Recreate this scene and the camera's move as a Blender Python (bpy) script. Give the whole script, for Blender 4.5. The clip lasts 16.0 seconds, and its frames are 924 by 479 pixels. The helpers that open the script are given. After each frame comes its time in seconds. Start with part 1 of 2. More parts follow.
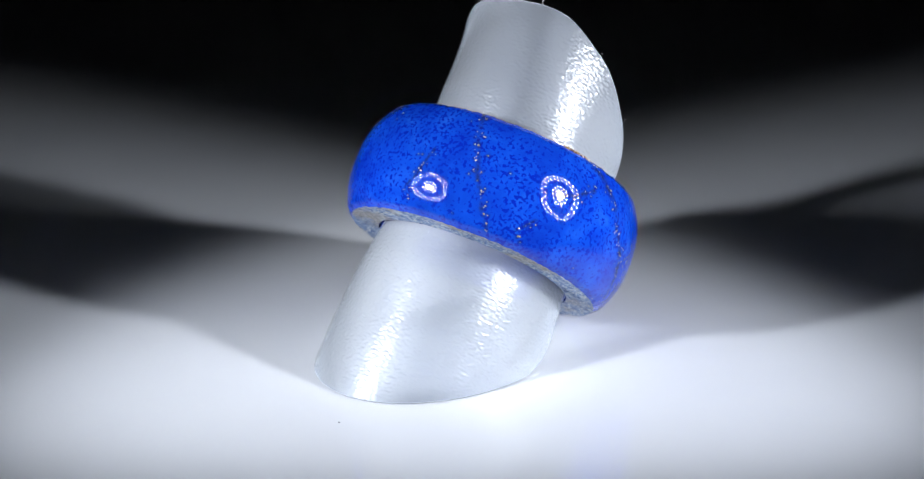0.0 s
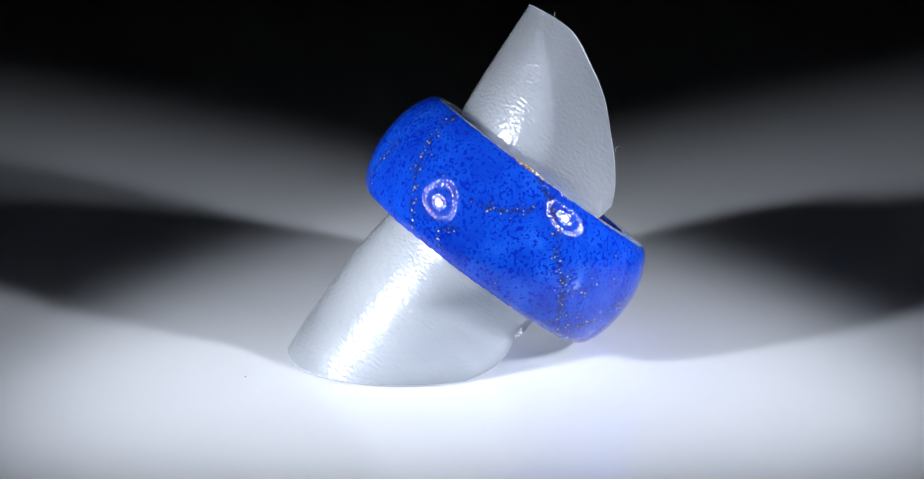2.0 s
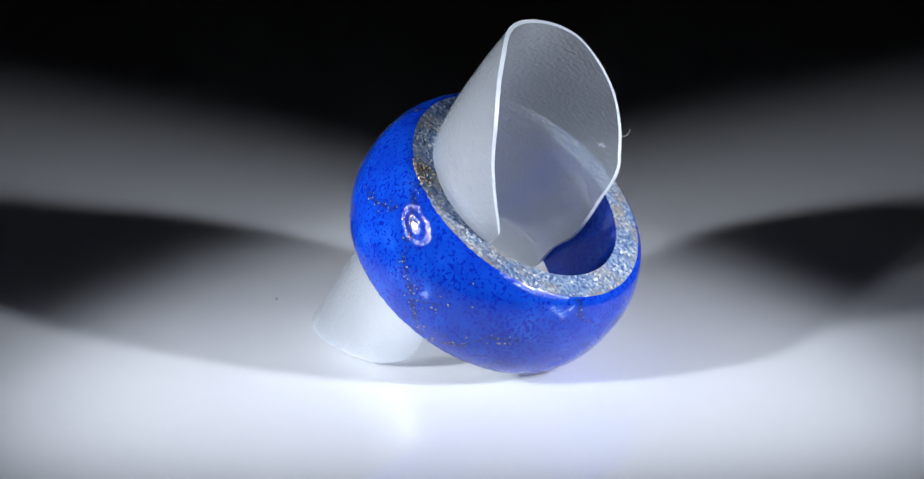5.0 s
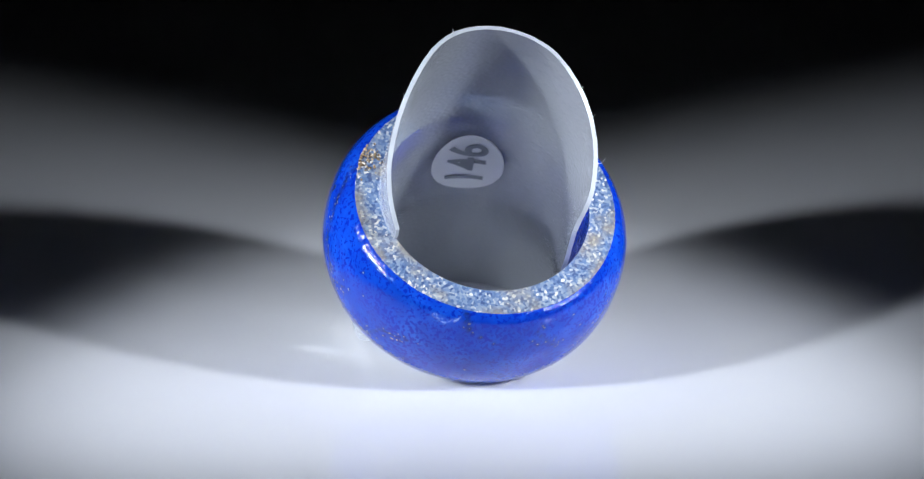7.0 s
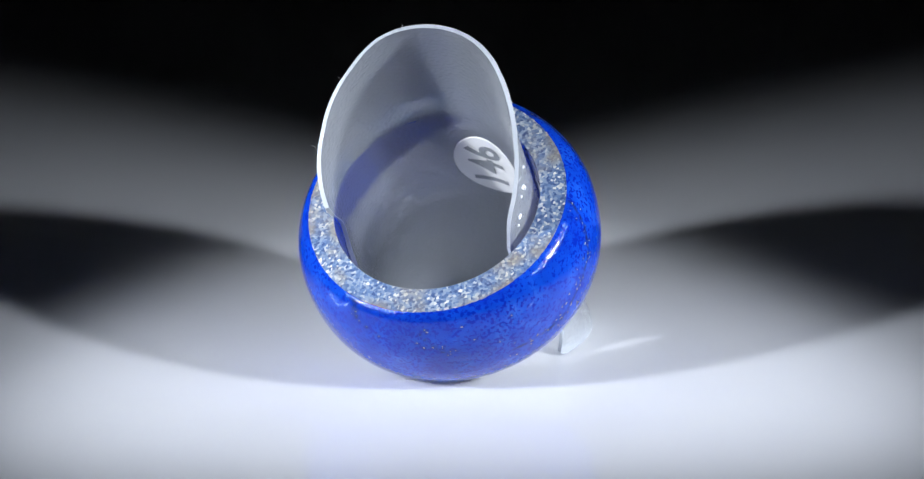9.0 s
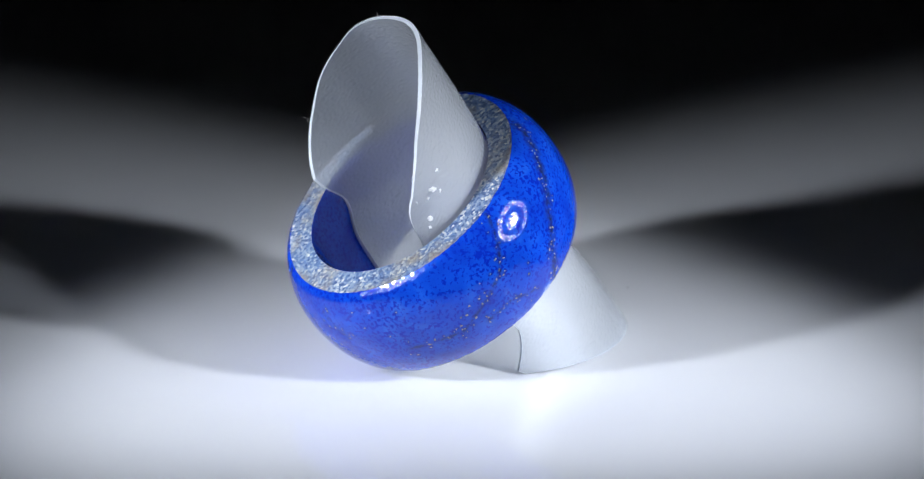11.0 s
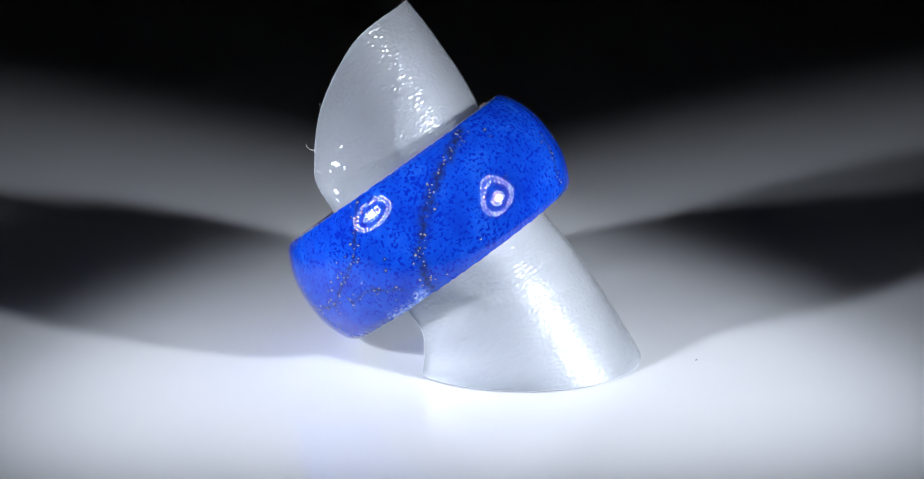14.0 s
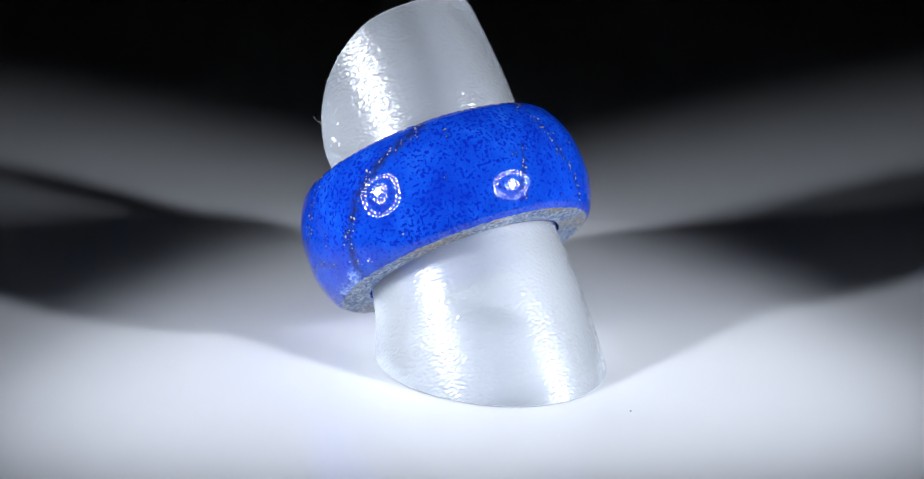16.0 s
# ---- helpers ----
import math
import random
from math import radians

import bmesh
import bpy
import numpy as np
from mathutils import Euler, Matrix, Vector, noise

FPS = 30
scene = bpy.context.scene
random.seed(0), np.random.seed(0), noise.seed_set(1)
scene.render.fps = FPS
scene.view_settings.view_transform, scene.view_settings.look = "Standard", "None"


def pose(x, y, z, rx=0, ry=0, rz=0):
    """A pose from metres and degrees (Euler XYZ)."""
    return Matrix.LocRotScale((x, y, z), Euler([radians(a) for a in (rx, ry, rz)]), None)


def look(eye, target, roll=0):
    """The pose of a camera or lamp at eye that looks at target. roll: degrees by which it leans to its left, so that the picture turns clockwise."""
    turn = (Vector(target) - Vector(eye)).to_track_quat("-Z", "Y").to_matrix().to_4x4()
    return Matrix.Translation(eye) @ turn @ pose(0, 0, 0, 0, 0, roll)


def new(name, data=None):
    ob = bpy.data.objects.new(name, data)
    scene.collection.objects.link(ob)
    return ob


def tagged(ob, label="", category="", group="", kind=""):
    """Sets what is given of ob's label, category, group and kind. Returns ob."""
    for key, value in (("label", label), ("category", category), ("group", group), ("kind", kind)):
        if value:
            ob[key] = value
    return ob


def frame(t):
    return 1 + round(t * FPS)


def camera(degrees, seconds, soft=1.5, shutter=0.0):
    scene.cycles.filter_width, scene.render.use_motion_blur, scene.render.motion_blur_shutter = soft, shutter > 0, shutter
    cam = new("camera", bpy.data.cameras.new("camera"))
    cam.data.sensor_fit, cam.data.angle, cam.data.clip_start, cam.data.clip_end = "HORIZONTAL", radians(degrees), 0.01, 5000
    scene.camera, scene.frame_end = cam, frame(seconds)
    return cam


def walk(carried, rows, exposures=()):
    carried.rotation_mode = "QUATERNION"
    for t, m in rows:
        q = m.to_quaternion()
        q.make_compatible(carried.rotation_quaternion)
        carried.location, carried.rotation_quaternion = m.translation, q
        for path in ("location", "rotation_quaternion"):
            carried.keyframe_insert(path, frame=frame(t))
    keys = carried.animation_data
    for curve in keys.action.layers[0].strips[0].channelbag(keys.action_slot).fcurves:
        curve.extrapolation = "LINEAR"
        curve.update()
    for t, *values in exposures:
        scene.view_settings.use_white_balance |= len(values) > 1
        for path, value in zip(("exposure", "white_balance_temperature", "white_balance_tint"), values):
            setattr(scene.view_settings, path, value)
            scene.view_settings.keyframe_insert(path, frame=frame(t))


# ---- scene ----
MM = 0.001
SECONDS = 16.0

# ---- camera: stands still, close to the ring, a long lens with a shallow focus ----
cam = camera(25.44, SECONDS, soft=1.2)
cam.data.dof.use_dof = True
cam.data.dof.focus_distance = 0.164
cam.data.dof.aperture_fstop = 40.0
VIEW = pose(-0.00033, -0.16422, 0.06606, 90 - 19.074)
walk(cam, [(0.0, VIEW), (SECONDS, VIEW)])

# ---- world, lights and exposure: a dark room, two LED lamps ----
world = bpy.data.worlds.new("world")
scene.world = world
world.use_nodes = True
world.node_tree.nodes["Background"].inputs["Color"].default_value = (0.55, 0.65, 0.8, 1)
world.node_tree.nodes["Background"].inputs["Strength"].default_value = 0.0006
scene.view_settings.exposure = 0.0

LAMP_DISTANCE = 0.13
LAMP_POWER = 0.89
AIM_DOWN = 24.8


def lamp_place(azimuth, height):
    """Where a lamp stands: degrees from the camera's side, positive to its right, and degrees above the ring."""
    a, h = radians(azimuth), radians(height)
    return Vector((math.sin(a) * math.cos(h), -math.cos(a) * math.cos(h), math.sin(h))) * LAMP_DISTANCE + Vector((0, -0.003, 0.011))


LAMPS = []
for azimuth, height, power in ((-57, 23.0, 1.0), (59.5, 23.0, 1.0)):
    place = lamp_place(azimuth, height)
    flat = Vector((-place.x, -place.y, 0)).normalized()
    aim = place + flat * math.cos(radians(AIM_DOWN)) - Vector((0, 0, math.sin(radians(AIM_DOWN))))
    light = bpy.data.lights.new("lamp_beam", "SPOT")
    light.energy, light.color = LAMP_POWER * power, (0.86, 0.91, 1.0)
    light.spot_size, light.spot_blend, light.shadow_soft_size = radians(32.5), 0.9, 0.0055
    beam = new("lamp_beam", light)
    beam.matrix_world = look(place, aim)
    LAMPS.append((place, aim))


# ---- materials ----
def material(name):
    mat = bpy.data.materials.new(name)
    mat.use_nodes = True
    tree = mat.node_tree
    return mat, tree, tree.nodes["Principled BSDF"]


def node(tree, kind, **values):
    n = tree.nodes.new(kind)
    for key, value in values.items():
        if key in n.inputs:
            n.inputs[key].default_value = value
    return n


def link(tree, a, b):
    tree.links.new(a, b)


def coords(tree, scale=1.0):
    """Object coordinates in millimetres, times scale."""
    c = tree.nodes.new("ShaderNodeTexCoord")
    m = tree.nodes.new("ShaderNodeMapping")
    m.inputs["Scale"].default_value = (1000 * scale,) * 3
    link(tree, c.outputs["Object"], m.inputs["Vector"])
    return m.outputs["Vector"]


def noise_of(tree, vector, scale, detail=3.0, rough=0.5, distort=0.0):
    n = node(tree, "ShaderNodeTexNoise", Scale=scale, Detail=detail, Roughness=rough, Distortion=distort)
    link(tree, vector, n.inputs["Vector"])
    return n.outputs["Fac"]


def ramp(tree, fac, stops):
    r = tree.nodes.new("ShaderNodeValToRGB")
    while len(r.color_ramp.elements) < len(stops):
        r.color_ramp.elements.new(0.5)
    for el, (at, colour) in zip(r.color_ramp.elements, stops):
        el.position, el.color = at, (*colour, 1)
    link(tree, fac, r.inputs["Fac"])
    return r.outputs["Color"]


def mix(tree, fac, a, b):
    m = tree.nodes.new("ShaderNodeMix")
    m.data_type = "RGBA"
    for value, sock in ((fac, 0), (a, 6), (b, 7)):
        if isinstance(value, (int, float)):
            m.inputs[sock].default_value = value
        elif isinstance(value, tuple):
            m.inputs[sock].default_value = (*value, 1)
        else:
            link(tree, value, m.inputs[sock])
    return m.outputs[2]


def bump(tree, shader, height, strength, distance):
    b = node(tree, "ShaderNodeBump", Strength=strength, Distance=distance)
    link(tree, height, b.inputs["Height"])
    link(tree, b.outputs["Normal"], shader.inputs["Normal"])


def plain(name, colour, rough, metal=0.0, vary=0.12, scale=0.4):
    mat, tree, sh = material(name)
    v = coords(tree)
    low = tuple(c * (1 - vary) for c in colour)
    link(tree, ramp(tree, noise_of(tree, v, scale, 5), [(0.3, low), (0.7, colour)]), sh.inputs["Base Color"])
    sh.inputs["Roughness"].default_value, sh.inputs["Metallic"].default_value = rough, metal
    return mat


def glowing(name, colour, strength):
    mat, tree, sh = material(name)
    sh.inputs["Base Color"].default_value = (0.8, 0.8, 0.8, 1)
    sh.inputs["Emission Color"].default_value = (*colour, 1)
    sh.inputs["Emission Strength"].default_value = strength
    return mat


def lapis():
    """Polished lapis: vivid blue with darker grains, cloudy pale zones, dark veins kept in the mesh."""
    mat, tree, sh = material("polished_lapis")
    v = coords(tree)
    cloud = noise_of(tree, v, 0.35, 4, 0.55, 0.4)
    blue = ramp(tree, cloud, [(0.32, (0.003, 0.030, 0.34)), (0.55, (0.004, 0.050, 0.43)), (0.75, (0.012, 0.085, 0.50))])
    grain = noise_of(tree, v, 3.5, 1.5, 0.5, 0.3)
    dense = noise_of(tree, v, 0.22, 3)
    lean = node(tree, "ShaderNodeMath")
    lean.operation = "MULTIPLY_ADD"
    link(tree, dense, lean.inputs[0])
    lean.inputs[1].default_value = 0.22
    link(tree, grain, lean.inputs[2])
    dark = ramp(tree, lean.outputs[0], [(0.635, (0, 0, 0)), (0.71, (1, 1, 1))])
    blue = mix(tree, dark, blue, (0.002, 0.017, 0.30))
    vein = tree.nodes.new("ShaderNodeAttribute")
    vein.attribute_name = "vein"
    fine = noise_of(tree, v, 1.5, 5, 0.68)
    mul = node(tree, "ShaderNodeMath")
    mul.operation = "MULTIPLY"
    link(tree, vein.outputs["Fac"], mul.inputs[0])
    link(tree, ramp(tree, fine, [(0.40, (0.15, 0.15, 0.15)), (0.60, (0.9, 0.9, 0.9))]), mul.inputs[1])
    blue = mix(tree, mul.outputs[0], blue, (0.012, 0.018, 0.055))
    chip = tree.nodes.new("ShaderNodeAttribute")
    chip.attribute_name = "chip"
    flake = ramp(tree, noise_of(tree, v, 3.0, 4, 0.7, 1.5), [(0.44, (0.01, 0.07, 0.50)), (0.56, (0.20, 0.33, 0.62)), (0.66, (0.70, 0.76, 0.84))])
    blue = mix(tree, chip.outputs["Fac"], blue, flake)
    link(tree, blue, sh.inputs["Base Color"])
    sh.inputs["Roughness"].default_value = 0.09
    matt = node(tree, "ShaderNodeMath")
    matt.operation = "MULTIPLY_ADD"
    matt.inputs[1].default_value, matt.inputs[2].default_value = 0.4, 0.035
    link(tree, chip.outputs["Fac"], matt.inputs[0])
    link(tree, matt.outputs[0], sh.inputs["Roughness"])
    sh.inputs["IOR"].default_value = 1.5
    bump(tree, sh, noise_of(tree, v, 0.8, 3), 0.06, 0.0001)
    return mat


def cut_stone():
    """Sawn, unpolished lapis: grey blue, full of bright crystal flakes."""
    mat, tree, sh = material("cut_lapis")
    v = coords(tree)
    cell = node(tree, "ShaderNodeTexVoronoi", Scale=4.6)
    link(tree, v, cell.inputs["Vector"])
    flakes = ramp(tree, cell.outputs["Color"], [(0.15, (0.03, 0.07, 0.19)), (0.45, (0.10, 0.17, 0.32)), (0.72, (0.24, 0.30, 0.39)), (0.92, (0.72, 0.71, 0.66))])
    brown = ramp(tree, noise_of(tree, v, 0.28, 4), [(0.50, (0, 0, 0)), (0.64, (1, 1, 1))])
    half = node(tree, "ShaderNodeMath")
    half.operation = "MULTIPLY"
    half.inputs[1].default_value = 0.65
    link(tree, brown, half.inputs[0])
    link(tree, mix(tree, half.outputs[0], flakes, (0.24, 0.20, 0.13)), sh.inputs["Base Color"])
    rough = ramp(tree, cell.outputs["Color"], [(0.2, (0.6, 0.6, 0.6)), (0.9, (0.22, 0.22, 0.22))])
    link(tree, rough, sh.inputs["Roughness"])
    bump(tree, sh, cell.outputs["Color"], 1.0, 0.00022)
    return mat


def crystals():
    """Brown to whitish crystals, each grain of its own tone."""
    mat, tree, sh = material("brown_crystals")
    grain = tree.nodes.new("ShaderNodeNewGeometry")
    link(tree, ramp(tree, grain.outputs["Random Per Island"], [(0.1, (0.07, 0.045, 0.025)), (0.5, (0.25, 0.17, 0.09)), (0.8, (0.42, 0.34, 0.24)), (0.97, (0.75, 0.72, 0.66))]), sh.inputs["Base Color"])
    sh.inputs["Roughness"].default_value = 0.3
    return mat


def frosted():
    """Frosted, leather-grained plastic: milky, lets most light through, with a glossy skin."""
    mat, tree, sh = material("frosted_plastic")
    tree.nodes.remove(sh)
    v = coords(tree)
    wrinkle = noise_of(tree, v, 3.2, 2, 0.5, 0.3)
    b = node(tree, "ShaderNodeBump", Strength=0.6, Distance=0.00004)
    link(tree, wrinkle, b.inputs["Height"])
    milk = node(tree, "ShaderNodeBsdfDiffuse", Color=(0.86, 0.92, 1.0, 1))
    haze = node(tree, "ShaderNodeBsdfTranslucent", Color=(0.93, 0.965, 1.0, 1))
    clear = node(tree, "ShaderNodeBsdfTransparent", Color=(0.985, 0.99, 0.995, 1))
    skin = node(tree, "ShaderNodeBsdfGlossy", Color=(1, 1, 1, 1), Roughness=0.20)
    gloss = node(tree, "ShaderNodeFresnel", IOR=1.42)
    for n in (skin, gloss, milk):
        link(tree, b.outputs["Normal"], n.inputs["Normal"])
    body, veil, coat = (tree.nodes.new("ShaderNodeMixShader") for _ in range(3))
    body.inputs[0].default_value, veil.inputs[0].default_value = 0.62, 0.62
    link(tree, milk.outputs[0], body.inputs[1])
    link(tree, haze.outputs[0], body.inputs[2])
    link(tree, body.outputs[0], veil.inputs[1])
    link(tree, clear.outputs[0], veil.inputs[2])
    link(tree, gloss.outputs[0], coat.inputs[0])
    link(tree, veil.outputs[0], coat.inputs[1])
    link(tree, skin.outputs[0], coat.inputs[2])
    link(tree, coat.outputs[0], tree.nodes["Material Output"].inputs["Surface"])
    return mat


def platter_white():
    mat, tree, sh = material("glossy_white_acrylic")
    v = coords(tree)
    c = ramp(tree, noise_of(tree, v, 0.03, 5), [(0.3, (0.75, 0.765, 0.80)), (0.7, (0.795, 0.81, 0.835))])
    link(tree, c, sh.inputs["Base Color"])
    rough = ramp(tree, noise_of(tree, v, 0.08, 4), [(0.3, (0.02, 0.02, 0.02)), (0.7, (0.045, 0.045, 0.045))])
    link(tree, rough, sh.inputs["Roughness"])
    sh.inputs["Specular IOR Level"].default_value = 0.5
    sh.inputs["Subsurface Weight"].default_value = 1.0
    sh.inputs["Subsurface Radius"].default_value = (1.0, 1.0, 1.0)
    sh.inputs["Subsurface Scale"].default_value = 0.0015
    bump(tree, sh, noise_of(tree, v, 0.05, 2), 0.05, 0.0002)
    return mat


LAPIS, CUT, FROST, WHITE = lapis(), cut_stone(), frosted(), platter_white()
PYRITE = plain("pyrite", (0.30, 0.28, 0.23), 0.35, 0.1, 0.85, 2.0)
BROWN = crystals()
PAPER = plain("label_paper", (0.80, 0.80, 0.78), 0.6, 0, 0.05)
# paler than the sheet: stands in for light piped to its edges
EDGE = plain("painted_edge_glow", (0.56, 0.60, 0.66), 0.4, 0, 0.1)
INK = plain("grey_ink", (0.25, 0.265, 0.28), 0.6)
DUST = plain("dark_dust", (0.02, 0.02, 0.022), 0.8)
LINT = plain("grey_lint", (0.28, 0.28, 0.29), 0.8)
BURR = plain("pale_plastic_burr", (0.85, 0.86, 0.88), 0.5, 0, 0.05)
BLACK = plain("black_housing", (0.015, 0.015, 0.016), 0.5)
TABLE = plain("dark_table_top", (0.012, 0.012, 0.014), 0.7, 0, 0.3, 0.02)
ROOM = plain("dark_room_paint", (0.02, 0.02, 0.022), 0.9, 0, 0.2, 0.01)
LED = glowing("led_dot", (0.9, 0.95, 1.0), 80.0)


# ---- building helpers ----
def part(name, bm, mat, parent=None, label="", smooth=True):
    mesh = bpy.data.meshes.new(name)
    bm.normal_update()
    bm.to_mesh(mesh)
    bm.free()
    mesh.materials.append(mat)
    if smooth:
        mesh.polygons.foreach_set("use_smooth", [True] * len(mesh.polygons))
    ob = new(name, mesh)
    ob.parent = parent
    if label:
        tagged(ob, label)
    return ob


def grid_mesh(rows, closed_u=False):
    """A bmesh of quads over rows of points; closed_u joins each row's ends."""
    bm = bmesh.new()
    vs = [[bm.verts.new(p) for p in row] for row in rows]
    n, m = len(vs), len(vs[0])
    for i in range(n - 1):
        for j in range(m if closed_u else m - 1):
            bm.faces.new((vs[i][j], vs[i][(j + 1) % m], vs[i + 1][(j + 1) % m], vs[i + 1][j]))
    return bm


def box(bm, x0, y0, z0, x1, y1, z1):
    m = Matrix.Translation(((x0 + x1) / 2, (y0 + y1) / 2, (z0 + z1) / 2)) @ Matrix.Diagonal((x1 - x0, y1 - y0, z1 - z0, 1))
    bmesh.ops.create_cube(bm, size=1, matrix=m)


def tilted(el, az):
    """An axis that leans el degrees over the floor towards az, with the two directions across it."""
    e, a = radians(el), radians(az)
    n = Vector((math.cos(e) * math.sin(a), -math.cos(e) * math.cos(a), math.sin(e)))
    across = Vector((math.cos(a), math.sin(a), 0))
    return n, across, n.cross(across)


# ---- room, table ----
bm = bmesh.new()
box(bm, -0.42, -0.42, -0.05, 0.42, 0.42, -0.010)
tagged(part("table_top", bm, TABLE, smooth=False), "dark matt table top under the turntable", "table", kind="structure")
for name, ext in (("wall_north", (-0.5, 0.5, -0.2, 0.5, 0.52, 0.5)), ("wall_south", (-0.5, -0.52, -0.2, 0.5, -0.5, 0.5)),
                  ("wall_west", (-0.52, -0.5, -0.2, -0.5, 0.5, 0.5)), ("wall_east", (0.5, -0.5, -0.2, 0.52, 0.5, 0.5)),
                  ("ceiling", (-0.5, -0.5, 0.5, 0.5, 0.5, 0.52)), ("floor", (-0.5, -0.5, -0.07, 0.5, 0.5, -0.05))):
    bm = bmesh.new()
    box(bm, *ext)
    tagged(part(name, bm, ROOM, smooth=False), "dark unlit room surface", name.split("_")[0], kind="structure")


# ---- turntable ----
PLATTER = 0.19


def turntable():
    """A round acrylic plate with a rounded rim on a black drive base."""
    plate = new("turntable_plate")
    profile = [(0.0, 0.0), (0.03, 0.0), (0.08, 0.0), (PLATTER - 0.003, 0.0)]
    profile += [(PLATTER - 0.003 + 0.003 * math.sin(t), -0.003 + 0.003 * math.cos(t)) for t in (0.4, 0.8, 1.2, 1.57)]
    profile += [(PLATTER, -0.008), (PLATTER - 0.002, -0.010), (0.0, -0.010)]
    rows = [[(r * math.cos(2 * math.pi * k / 128), r * math.sin(2 * math.pi * k / 128), z) for k in range(128)] for r, z in profile[1:-1]]
    bm = grid_mesh(rows, closed_u=True)
    bm.verts.ensure_lookup_table()
    bm.faces.new(bm.verts[:128])
    bm.faces.new(list(reversed(bm.verts[-128:])))
    bmesh.ops.recalc_face_normals(bm, faces=bm.faces)
    part("disc", bm, WHITE, plate, smooth=False)
    tagged(plate, "glossy white round acrylic turntable plate, turning slowly", "turntable")
    rows = [[(r * math.cos(2 * math.pi * k / 24) - 0.0002, r * math.sin(2 * math.pi * k / 24) - 0.0003, z) for k in range(24)]
            for r, z in ((0.00042, 0.00006), (0.0004, 0.00008), (0.0002, 0.00005), (0.00002, 0.00004))]
    part("centre_mark", grid_mesh(rows[::-1], closed_u=True), DUST, plate, "small black mark near the centre")
    return plate


plate = turntable()

# dust on the plate
DUST_AT = Vector((-5.0, 19.3, 0)) * MM
bm = bmesh.new()
bmesh.ops.create_icosphere(bm, subdivisions=2, radius=1.0, matrix=Matrix.Translation((0, 0, 0.00008)) @ Matrix.Diagonal((0.00011, 0.00007, 0.00006, 1)))
speck = tagged(part("dust_speck", bm, LINT), "tiny grey speck of dust on the white plate", "dust")

# ---- the ring ----
RING_AT = Vector((0.197, -3.422, 10.762)) * MM
RING_EL, RING_AZ = 51.94, 7.57
R_OUT, R_BORE = 12.60, 8.58
HALF, R_EDGE = {1: 5.10, -1: 4.68}, {1: 10.95, -1: 11.30}
RN, RA, RB = tilted(RING_EL, RING_AZ)
RING_BASE = Vector((RING_AT.x, RING_AT.y, 0))

# width, then angle round the ring and millimetres along its axis
VEINS = [
    (0.17, (106, 4.9), (110, 2.3), (115, -0.5), (120, -2.6), (126, -4.3)),
    (0.28, (157, 4.9), (165, 4.0), (172, 2.8), (178, 0.8), (187, -0.6), (198, -3.6)),
    (0.20, (145, 0.7), (151, 1.2), (160, 2.6)),
    (0.10, (191, -0.9), (199, 0.5)),
    (0.14, (203, -3.7), (213, -2.3), (219, 0.0), (230, 0.8)),
    (0.16, (278, 3.6), (287, 1.4)),
    (0.30, (248, 5.0), (251, 4.0)),
    (0.16, (367, 4.9), (355, 1.3), (345, 0.3), (331, -1.1), (310, -0.5)),
    (0.16, (340, -1.6), (352, -1.5), (363, -3.0)),
    (0.48, (61, 4.8), (50, 3.8), (39, 2.8), (28, 1.1), (16, -1.6), (12, -4.0)),
    (0.12, (95, 0.6), (92, -1.7), (88, -2.9)),
    (0.12, (136, -3.2), (141, -2.0)),
]
CHIPS = ((0.55, (350, -4.7), (361, -4.9), (367, -4.3)), (0.09, (236, 4.3), (241, 4.0), (246, 4.6)))


def ring_point(angle, s, r):
    """A point of the ring in its own space: angle round the axis, millimetres along it and from it."""
    a = radians(angle)
    return (RN * s + (RA * math.cos(a) + RB * math.sin(a)) * r) * MM + RING_AT - RING_BASE


def band_radius(angle, s):
    side = 1 if s > 0 else -1
    k, edge = min(abs(s) / HALF[side], 1.0), R_EDGE[side]
    lump = 0.05 * noise.noise((math.cos(radians(angle)) * 2.2, math.sin(radians(angle)) * 2.2, s * 0.25))
    bevel = 0.28 * (max(abs(s) - HALF[side] + 0.55, 0.0) / 0.55) ** 2
    return edge + 0.06 + (R_OUT - edge - 0.06) * (1 - k ** 2.4) + lump * (1 - k) - bevel


def edge_wobble(angle, side):
    """The sawn rim is a little uneven."""
    a = radians(angle)
    return 0.06 * noise.noise((math.cos(a) * 5, math.sin(a) * 5, side * 7.0)) + 0.07 * noise.noise((math.cos(a) * 26, math.sin(a) * 26, side * 3.0))


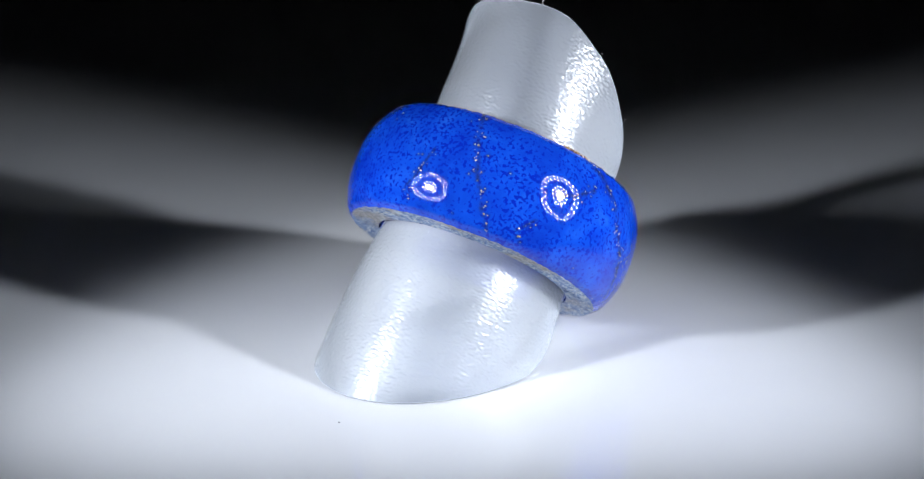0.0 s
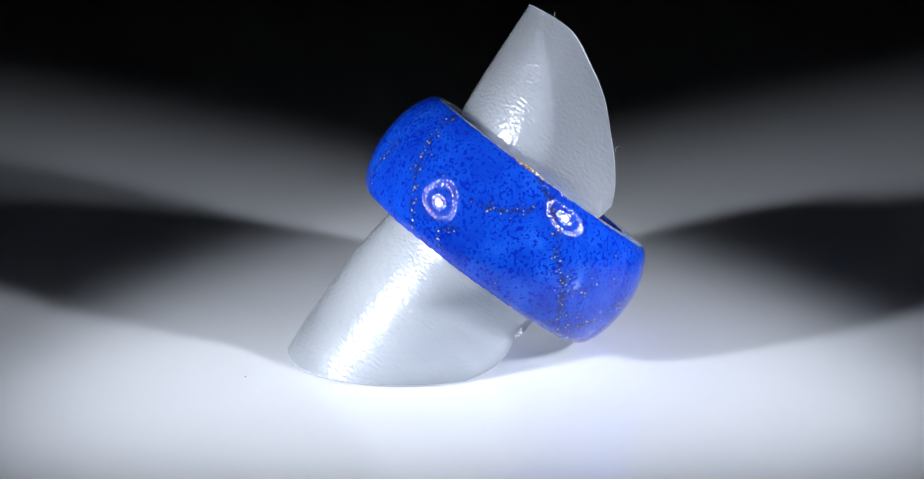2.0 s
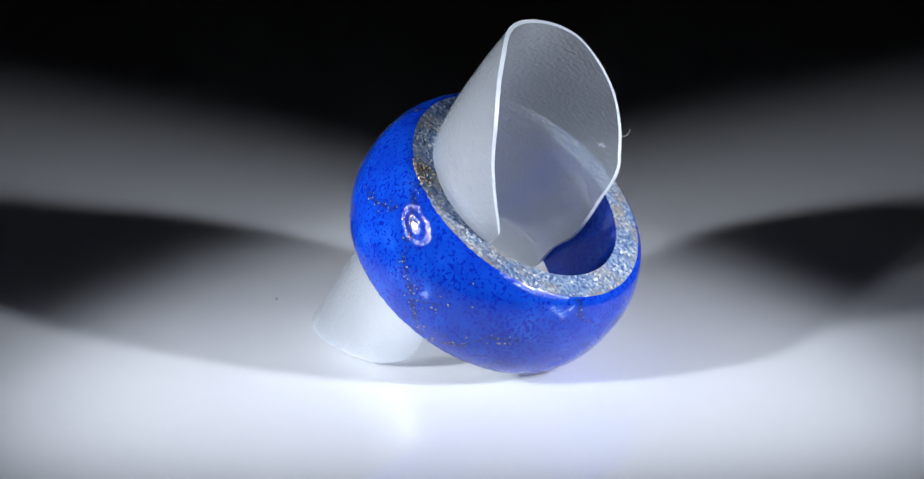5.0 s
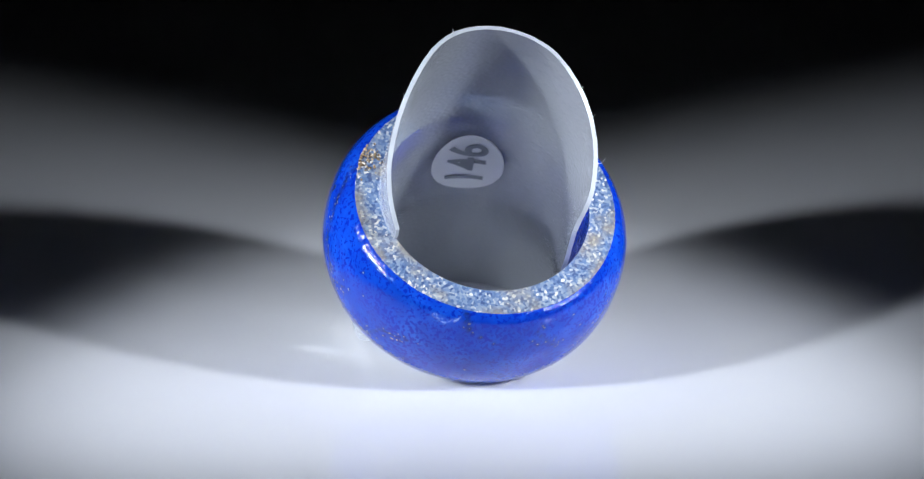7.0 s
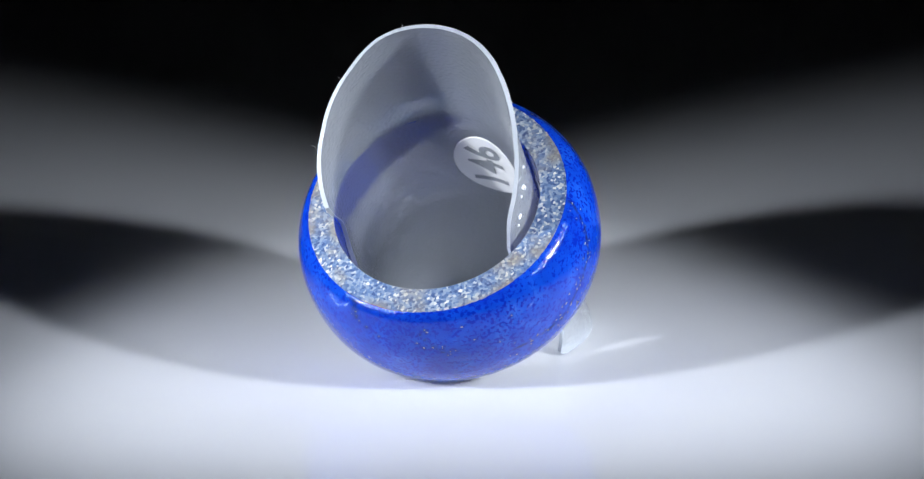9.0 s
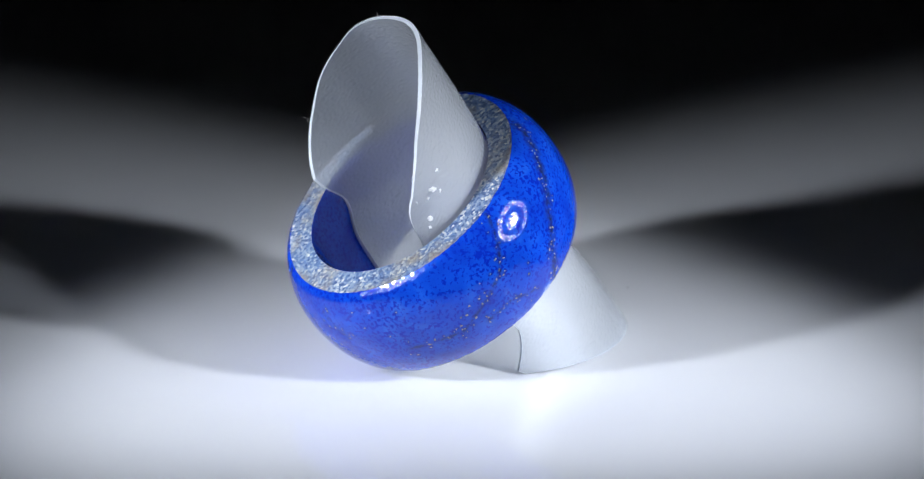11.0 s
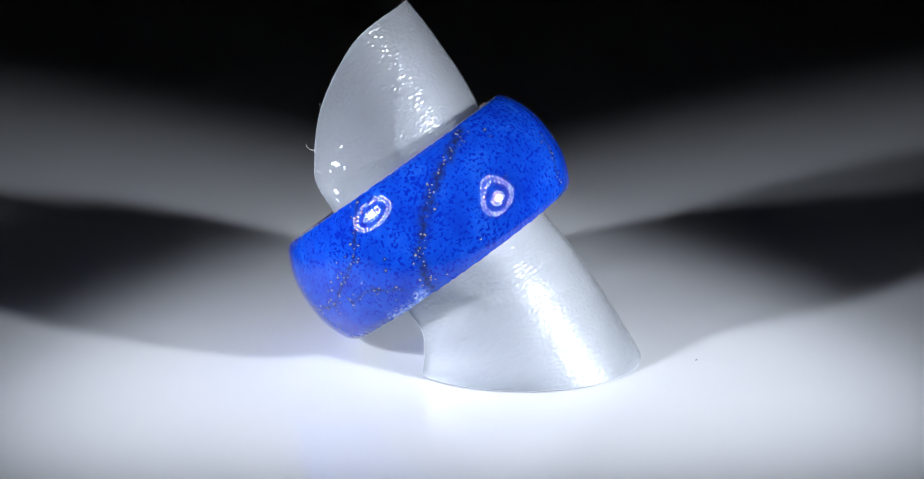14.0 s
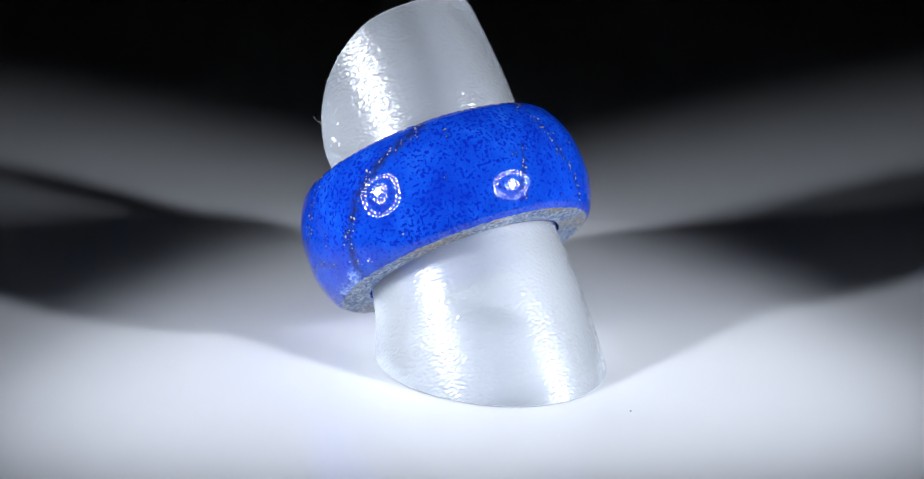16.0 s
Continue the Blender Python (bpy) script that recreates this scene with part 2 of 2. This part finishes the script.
def finger_ring():
    ring = new("finger_ring")
    n_ang, n_s = 540, 64
    rows, where = [], []
    for i in range(n_s + 1):
        s = -HALF[-1] + (HALF[1] + HALF[-1]) * i / n_s
        row = []
        for j in range(n_ang):
            a = 360 * j / n_ang
            se = s + (s / HALF[1 if s > 0 else -1]) ** 6 * edge_wobble(a, math.copysign(1, s))
            row.append(ring_point(a, se, band_radius(a, s)))
            where.append((a, s))
        rows.append(row)
    band = part("band", grid_mesh(rows, closed_u=True), LAPIS, ring, "polished deep blue lapis with dark veins")
    # brassy grains along the veins and strewn about
    dice = random.Random(4)
    spots = []
    for width, *pts in VEINS:
        for (a0, s0), (a1, s1) in zip(pts, pts[1:]):
            length = math.hypot((a1 - a0) * 0.21, s1 - s0)
            for _ in range(int(length * 3.4) + 1):
                t = dice.random()
                spots.append((a0 + (a1 - a0) * t + dice.gauss(0, 1.6), s0 + (s1 - s0) * t + dice.gauss(0, 0.34)))
    spots += [(dice.uniform(0, 360), dice.uniform(-4.6, 4.6)) for _ in range(45)]
    wa, ws = np.array(where).T
    for key, lines in (("vein", VEINS), ("chip", CHIPS)):
        values = np.zeros(len(where))
        for width, *pts in lines:
            best = np.full(len(wa), 9.0)
            for (a0, s0), (a1, s1) in zip(pts, pts[1:]):
                k = 0.21
                dx, dy = (a1 - a0) * k, s1 - s0
                px, py = ((wa - a0 + 180) % 360 - 180) * k, ws - s0
                t = np.clip((px * dx + py * dy) / max(dx * dx + dy * dy, 1e-9), 0, 1)
                best = np.minimum(best, np.hypot(px - t * dx, py - t * dy))
            values = np.maximum(values, np.exp(-(best / width) ** 2))
        if key == "vein":
            for a, s in spots:
                d = np.hypot(((wa - a + 180) % 360 - 180) * 0.21, ws - s)
                values = np.maximum(values, 0.9 * np.exp(-(d / 0.17) ** 2))
        att = band.data.attributes.new(key, "FLOAT", "POINT")
        att.data.foreach_set("value", values.astype(np.float32))
    bm = bmesh.new()
    for a, s in spots:
        s = max(-4.4, min(4.8, s))
        size = dice.choice((0.04, 0.05, 0.06, 0.07, 0.10))
        p, q = ring_point(a, s, band_radius(a, s) - 0.01), ring_point(a, s, band_radius(a, s) + 1.0)
        turn = (q - p).to_track_quat("Z", "X").to_matrix().to_4x4()
        m = Matrix.Translation(p) @ turn @ pose(0, 0, 0, 0, 0, dice.uniform(0, 180))
        m = m @ Matrix.Diagonal((size * MM * dice.uniform(0.8, 2.0), size * MM, 0.03 * MM, 1))
        bmesh.ops.create_icosphere(bm, subdivisions=1, radius=1.0, matrix=m)
    tagged(part("pyrite_grains", bm, PYRITE, ring, "small brassy grains in the stone", smooth=False), kind="stuff")
    for side in (1, -1):
        rows = []
        for i in range(19):
            k = i / 18
            row = []
            for j in range(720):
                a = j / 2
                r = R_EDGE[side] - 0.22 + (R_BORE - R_EDGE[side] + 0.22) * k
                x, y = math.cos(radians(a)) * r, math.sin(radians(a)) * r
                rough = (0.06 * noise.noise((x * 3.5, y * 3.5, side * 5.0)) + 0.05 * noise.noise((x * 1.2, y * 1.2, side * 9.0))) * math.sin(math.pi * k)
                row.append(ring_point(a, side * HALF[side] + edge_wobble(a, side) * (1 - k) + rough * side, r))
            rows.append(row)
        bm = grid_mesh(rows if side < 0 else rows[::-1], closed_u=True)
        part("cut_face", bm, CUT, ring, "sawn grey-blue stone with glittering flakes")
    # a knot of brown and white crystals breaks the upper sawn face
    bm = bmesh.new()
    for _ in range(110):
        a, r = 150 + dice.gauss(0, 4.2), min(max(10.3 + dice.gauss(0, 0.55), 8.75), 10.75)
        m = Matrix.Translation(ring_point(a, HALF[1] + 0.02, r)) @ Euler([dice.uniform(0, 3) for _ in range(3)]).to_matrix().to_4x4()
        size = dice.uniform(0.07, 0.2) * MM
        bmesh.ops.create_icosphere(bm, subdivisions=1, radius=1.0, matrix=m @ Matrix.Diagonal((size, size * 0.7, size * 0.6, 1)))
    tagged(part("crystal_knot", bm, BROWN, ring, "brown and whitish crystals in the sawn face", smooth=False), kind="stuff")
    rows = [[ring_point(a, HALF[1] - (HALF[1] + HALF[-1]) * i / 8, R_BORE) for a in range(0, 360, 3)] for i in range(9)]
    part("bore", grid_mesh(rows, closed_u=True), LAPIS, ring, "smooth blue inside of the ring")
    return tagged(ring, "polished deep blue lapis ring leaning on a frosted holder", "ring")


ring = finger_ring()

# ---- the holder: a curled sheet ----
HOLD_AT = RING_AT + Vector((-0.229, 0.022, 0.023)) * MM
HN, HA, HB = tilted(54.048, 2.549)
HOLD_BASE = Vector((0.0, 0.006, 0.0))
THICK = 0.33


def hold_radius(phi, u):
    """Millimetres from the axis: squeezed by the ring, opening out of round above and below it."""
    p = radians(phi)
    r = 8.54 - 0.0068 * u - 0.25 * math.exp(-(u / 6.5) ** 4)
    if u > 4:
        w = (u - 4) / 10
        s2, c2 = math.sin(2 * p), math.cos(2 * p)
        r += w * (0.638 + 0.251 * c2 + -0.439 * s2 + -0.24 * math.sin(3 * p) + 0.496 * math.cos(3 * p))
        r += w * w * (-0.453 * c2 + 0.678 * s2)
        r += min((u - 4) / 8, 1.0) * min(abs(phi) / 75, 1.0) ** 1.3 * (-0.347 if phi > 0 else -0.39)
    elif u < -5:
        v = (-5 - u) / 6
        r += v * (0.873 + 0.178 * math.cos(2 * p) + -0.157 * math.sin(2 * p) + -0.459 * math.cos(p) + 0.217 * math.sin(p))
        r += -0.19 * v * v
    return r


def hold_point(phi, u, inward=0.0):
    p, r = radians(phi), hold_radius(phi, u) - inward
    w = max(u - 4, 0.0) / 10
    across = math.sin(p) * r + 0.182 * w + 0.294 * w * w
    rise = math.cos(p) * r + -0.474 * w + -0.027 * w * w
    return (HN * u + HB * rise + HA * across) * MM + HOLD_AT - HOLD_BASE


def blend(x, table):
    """Smooth steps through (x, y) pairs."""
    if x <= table[0][0]:
        return table[0][1]
    for k in range(len(table) - 1):
        (x0, y0), (x1, y1) = table[k], table[k + 1]
        if x <= x1:
            xa, ya = table[max(k - 1, 0)]
            xb, yb = table[min(k + 2, len(table) - 1)]
            m0, m1 = (y1 - ya) / (x1 - xa), (yb - y0) / (xb - x0)
            w, t = x1 - x0, (x - x0) / (x1 - x0)
            return (y0 * (1 + 2 * t) * (1 - t) ** 2 + m0 * w * t * (1 - t) ** 2
                    + y1 * t * t * (3 - 2 * t) + m1 * w * t * t * (t - 1))
    return table[-1][1]


def hold_top(phi):
    if phi > 0:
        return blend(phi, [(0, 16.20), (32, 15.64), (50, 14.55), (72, 12.54), (85, 10.79), (97, 8.81), (106, 7.04), (112, 3.49)])
    return blend(-phi, [(0, 16.20), (32, 16.51), (54, 15.20), (72, 13.66), (88, 11.46), (98, 9.99), (110, 7.98), (117, 6.52)])


def foot_line(phi):
    """Where the sheet meets the plate, with its one torn corner."""
    u = -13.0
    for _ in range(6):
        u -= (hold_point(phi, u).z / MM - 0.12) / HN.z
    if phi < -102:
        u += blend(-phi, [(102, 0), (113, 2.4), (119, 4.6), (125, 6.0)])
    return u


FOOT = [foot_line(k) for k in range(-135, 136)]


def hold_foot(phi):
    k = min(max(phi + 135, 0.0), 269.0)
    i = int(k)
    return FOOT[i] + (FOOT[i + 1] - FOOT[i]) * (k - i)


def hold_edge(u, side):
    if side > 0:
        return blend(u, [(-11, 113.28), (-9.2, 102.84), (-7.5, 97.45), (-5.2, 101.26), (-3, 103.28), (0, 111.00), (2.5, 112.00), (5, 110.42)])
    return blend(u, [(-12, 116.13), (-8.9, 127.16), (-5, 123.26), (0, 119.25), (3, 109.63), (5.5, 114.39), (7.5, 115.91)])


def holder():
    hold = new("ring_holder")
    n_s, n_v = 560, 540

    def grain(phi, u, inward):
        """The pebbled leather grain pressed into the sheet."""
        x = math.radians(phi) * 8.5
        low = noise.noise((x * 2.9, u * 5.0, inward * 9.0))
        high = noise.noise((x * 1.5, u * 2.2, 7.0 + inward * 9.0))
        return 0.029 * low + 0.008 * high

    def sheet(inward):
        rows = []
        for i in range(n_s + 1):
            s = -1 + 2 * i / n_s
            row = []
            for j in range(n_v + 1):
                v = j / n_v
                phi = s * 114
                for _ in range(3):
                    u = hold_foot(phi) * (1 - v) + hold_top(phi) * v
                    phi = s * hold_edge(u, s)
                row.append(hold_point(phi, u, inward + grain(phi, u, inward)))
            rows.append(row)
        return rows
    outer, inner = sheet(0.0), sheet(THICK)
    n = (n_s + 1) * (n_v + 1)
    bm = bmesh.new()
    vs = [bm.verts.new(p) for rows in (outer, inner) for row in rows for p in row]

    def at(k, i, j):
        return vs[k * n + i * (n_v + 1) + j]
    for i in range(n_s):
        for j in range(n_v):
            bm.faces.new((at(0, i, j), at(0, i + 1, j), at(0, i + 1, j + 1), at(0, i, j + 1)))
            bm.faces.new((at(1, i, j), at(1, i, j + 1), at(1, i + 1, j + 1), at(1, i + 1, j)))
    for i in range(n_s):
        for j in (0, n_v):
            bm.faces.new((at(0, i, j), at(0, i + 1, j), at(1, i + 1, j), at(1, i, j)))
    for j in range(n_v):
        for i in (0, n_s):
            bm.faces.new((at(0, i, j), at(0, i, j + 1), at(1, i, j + 1), at(1, i, j)))
    bmesh.ops.recalc_face_normals(bm, faces=bm.faces)
    part("sheet", bm, FROST, hold)
    # the light caught in the cut edge, painted as a paler strip
    rim, foot = [(i, n_v) for i in range(n_s + 1)], [(i, 0) for i in range(n_s + 1)]
    for name, path in (("top_edge", rim), ("foot_edge", foot), ("side_edge", [(0, j) for j in range(n_v + 1)]), ("side_edge", [(n_s, j) for j in range(n_v + 1)])):
        rows = []
        for i, j in path:
            o, k = outer[i][j], inner[i][j]
            i2, j2 = (i, j - 1) if name == "top_edge" else (i, j + 1) if name == "foot_edge" else (i + (1 if i == 0 else -1), j)
            away = (o - outer[i2][j2]).normalized() * 0.02 * MM
            side = (o - k).normalized() * 0.012 * MM
            rows.append([o + side - away, o + side + away, k - side + away, k - side - away])
        part(name, grid_mesh(rows, closed_u=True), EDGE, hold, "cut edge of the sheet, its caught light painted pale", smooth=False)
    # sticker with its number on the inside
    rows = []
    for k in range(8):
        f = (0.001, 0.2, 0.4, 0.6, 0.8, 0.97, 1.0, 1.0)[k]
        lift = 0.09 if k < 6 else 0.06 if k == 6 else 0.0
        rows.append([hold_point(7 + 23.0 * f * math.cos(2 * math.pi * j / 48), -0.35 + 3.7 * f * math.sin(2 * math.pi * j / 48), THICK + lift) for j in range(48)])
    sticker = part("sticker", grid_mesh(rows, closed_u=True), PAPER, hold, "white oval paper sticker reading 146")
    text = bpy.data.curves.new("number", "FONT")
    text.body, text.size, text.align_x, text.align_y, text.offset = "146", 1.0, "CENTER", "CENTER", 0.02
    draft = new("draft", text)
    bpy.context.view_layer.update()
    mesh = bpy.data.meshes.new_from_object(draft.evaluated_get(bpy.context.evaluated_depsgraph_get()))
    bpy.data.objects.remove(draft)
    bm = bmesh.new()
    bm.from_mesh(mesh)
    bmesh.ops.triangulate(bm, faces=bm.faces)
    for _ in range(2):
        bmesh.ops.subdivide_edges(bm, edges=bm.edges, cuts=1, use_grid_fill=True)
    bm.to_mesh(mesh)
    bm.free()
    for vert in mesh.vertices:
        x, y = vert.co.x * 3.7, vert.co.y * 4.8
        vert.co = hold_point(7.5 - math.degrees(y / 8.1), -0.35 + x, THICK + 0.15)
    mesh.materials.clear()
    mesh.materials.append(INK)
    number = new("printed_number", mesh)
    number.parent = sticker
    # torn flecks and lint on the rim
    dice = random.Random(11)
    for phi, u, size in ((87, 7.9, 0.28), (98, 6.0, 0.24), (78, 8.8, 0.10), (101, 5.3, 0.14), (84, 7.2, 0.10), (92, 7.6, 0.08)):
        bm = bmesh.new()
        p, q = hold_point(phi, u, -0.01), hold_point(phi, u, -1.0)
        m = Matrix.Translation(p) @ (q - p).to_track_quat("Z", "X").to_matrix().to_4x4() @ pose(0, 0, 0, 0, 0, dice.uniform(0, 180))
        bmesh.ops.create_icosphere(bm, subdivisions=2, radius=1.0, matrix=m @ Matrix.Diagonal((size * MM * 1.3, size * MM * 0.7, 0.05 * MM, 1)))
        for vert in bm.verts:
            vert.co += Vector([dice.uniform(-0.08, 0.08) * MM for _ in range(3)])
        part("fleck", bm, BURR, hold, smooth=False)
    for phi, u, bend in ((72, 12.2, 0.5), (90, 9.6, 1.0), (99, 7.8, -0.4), (-62, 14.5, 0.4), (-95, 10.7, 0.6), (60, 13.6, -0.3), (-20, 16.6, 0.3)):
        rows = []
        p0, away = hold_point(phi, u, 0.1), (hold_point(phi, u + 1.0, -0.8) - hold_point(phi, u)).normalized()
        cross = away.cross(HN).normalized()
        for k in range(9):
            t = k / 8
            c = p0 + away * (1.0 * MM * abs(bend) * t) + cross * (bend * 0.5 * MM * math.sin(t * 2.6)) + HN * (0.15 * MM * t * t)
            rows.append([c + (cross * math.cos(g) + HN * math.sin(g)) * 0.02 * MM for g in (0, 2.1, 4.2)])
        part("lint", grid_mesh(rows, closed_u=True), BURR, hold)
    return tagged(hold, "frosted grained plastic ring stand, a curled leaning sheet", "ring stand")


hold = holder()


# ---- lamps: two LED lamps in front, to both sides of the camera ----
def snoot(radius, front, back, n):
    """An open black tube, added unseen to keep a diode's light in a narrow cone."""
    return grid_mesh([[(r * math.cos(2 * math.pi * k / n), r * math.sin(2 * math.pi * k / n), z) for k in range(n)]
                      for r, z in ((radius, back), (radius, front), (radius * 1.06, front), (radius * 1.06, back))], closed_u=True)


def led_lamp(place, aim):
    m = look(place, aim)
    lamp = new("led_lamp")
    lamp.matrix_world = m
    bm = bmesh.new()
    bmesh.ops.create_cone(bm, cap_ends=True, segments=64, radius1=0.05, radius2=0.05, depth=0.02, matrix=Matrix.Translation((0, 0, 0.050)))
    part("housing", bm, BLACK, lamp, smooth=False)
    bm = bmesh.new()
    bmesh.ops.create_circle(bm, cap_ends=True, segments=10, radius=0.0019, matrix=Matrix.Translation((0, 0, 0.0325)))
    led = part("led", bm, LED, lamp, smooth=False)
    # added tube: blocks the dot's stray light from the plate
    tube = part("added_collar", snoot(0.0020, 0.001, 0.033, 10), BLACK, led, smooth=False)
    first = True
    for radius, count in ((0.0085, 9), (0.0135, 14), (0.0285, 24), (0.0350, 30)):
        for k in range(count):
            a = 2 * math.pi * k / count
            spot = led if first else new("led", led.data)
            spot.parent = lamp
            spot.matrix_basis = look((radius * math.cos(a), radius * math.sin(a), 0), (0, 0, -LAMP_DISTANCE))
            if not first:
                new("added_collar", tube.data).parent = spot
            first = False
    return tagged(lamp, "round black LED lamp with glowing dots", "lamp", "lamps before the ring")


for place, aim in LAMPS:
    led_lamp(place, aim)


# ---- what turns: plate, ring and holder, together ----
TURN = -18.066


def motions():
    for thing, base in ((plate, Vector()), (ring, RING_BASE), (hold, HOLD_BASE), (speck, DUST_AT)):
        rows = []
        for k in range(161):
            t = k * SECONDS / 160
            rows.append((t, pose(0, 0, 0, 0, 0, TURN * (t - 7.5)) @ Matrix.Translation(base)))
        walk(thing, rows)


motions()
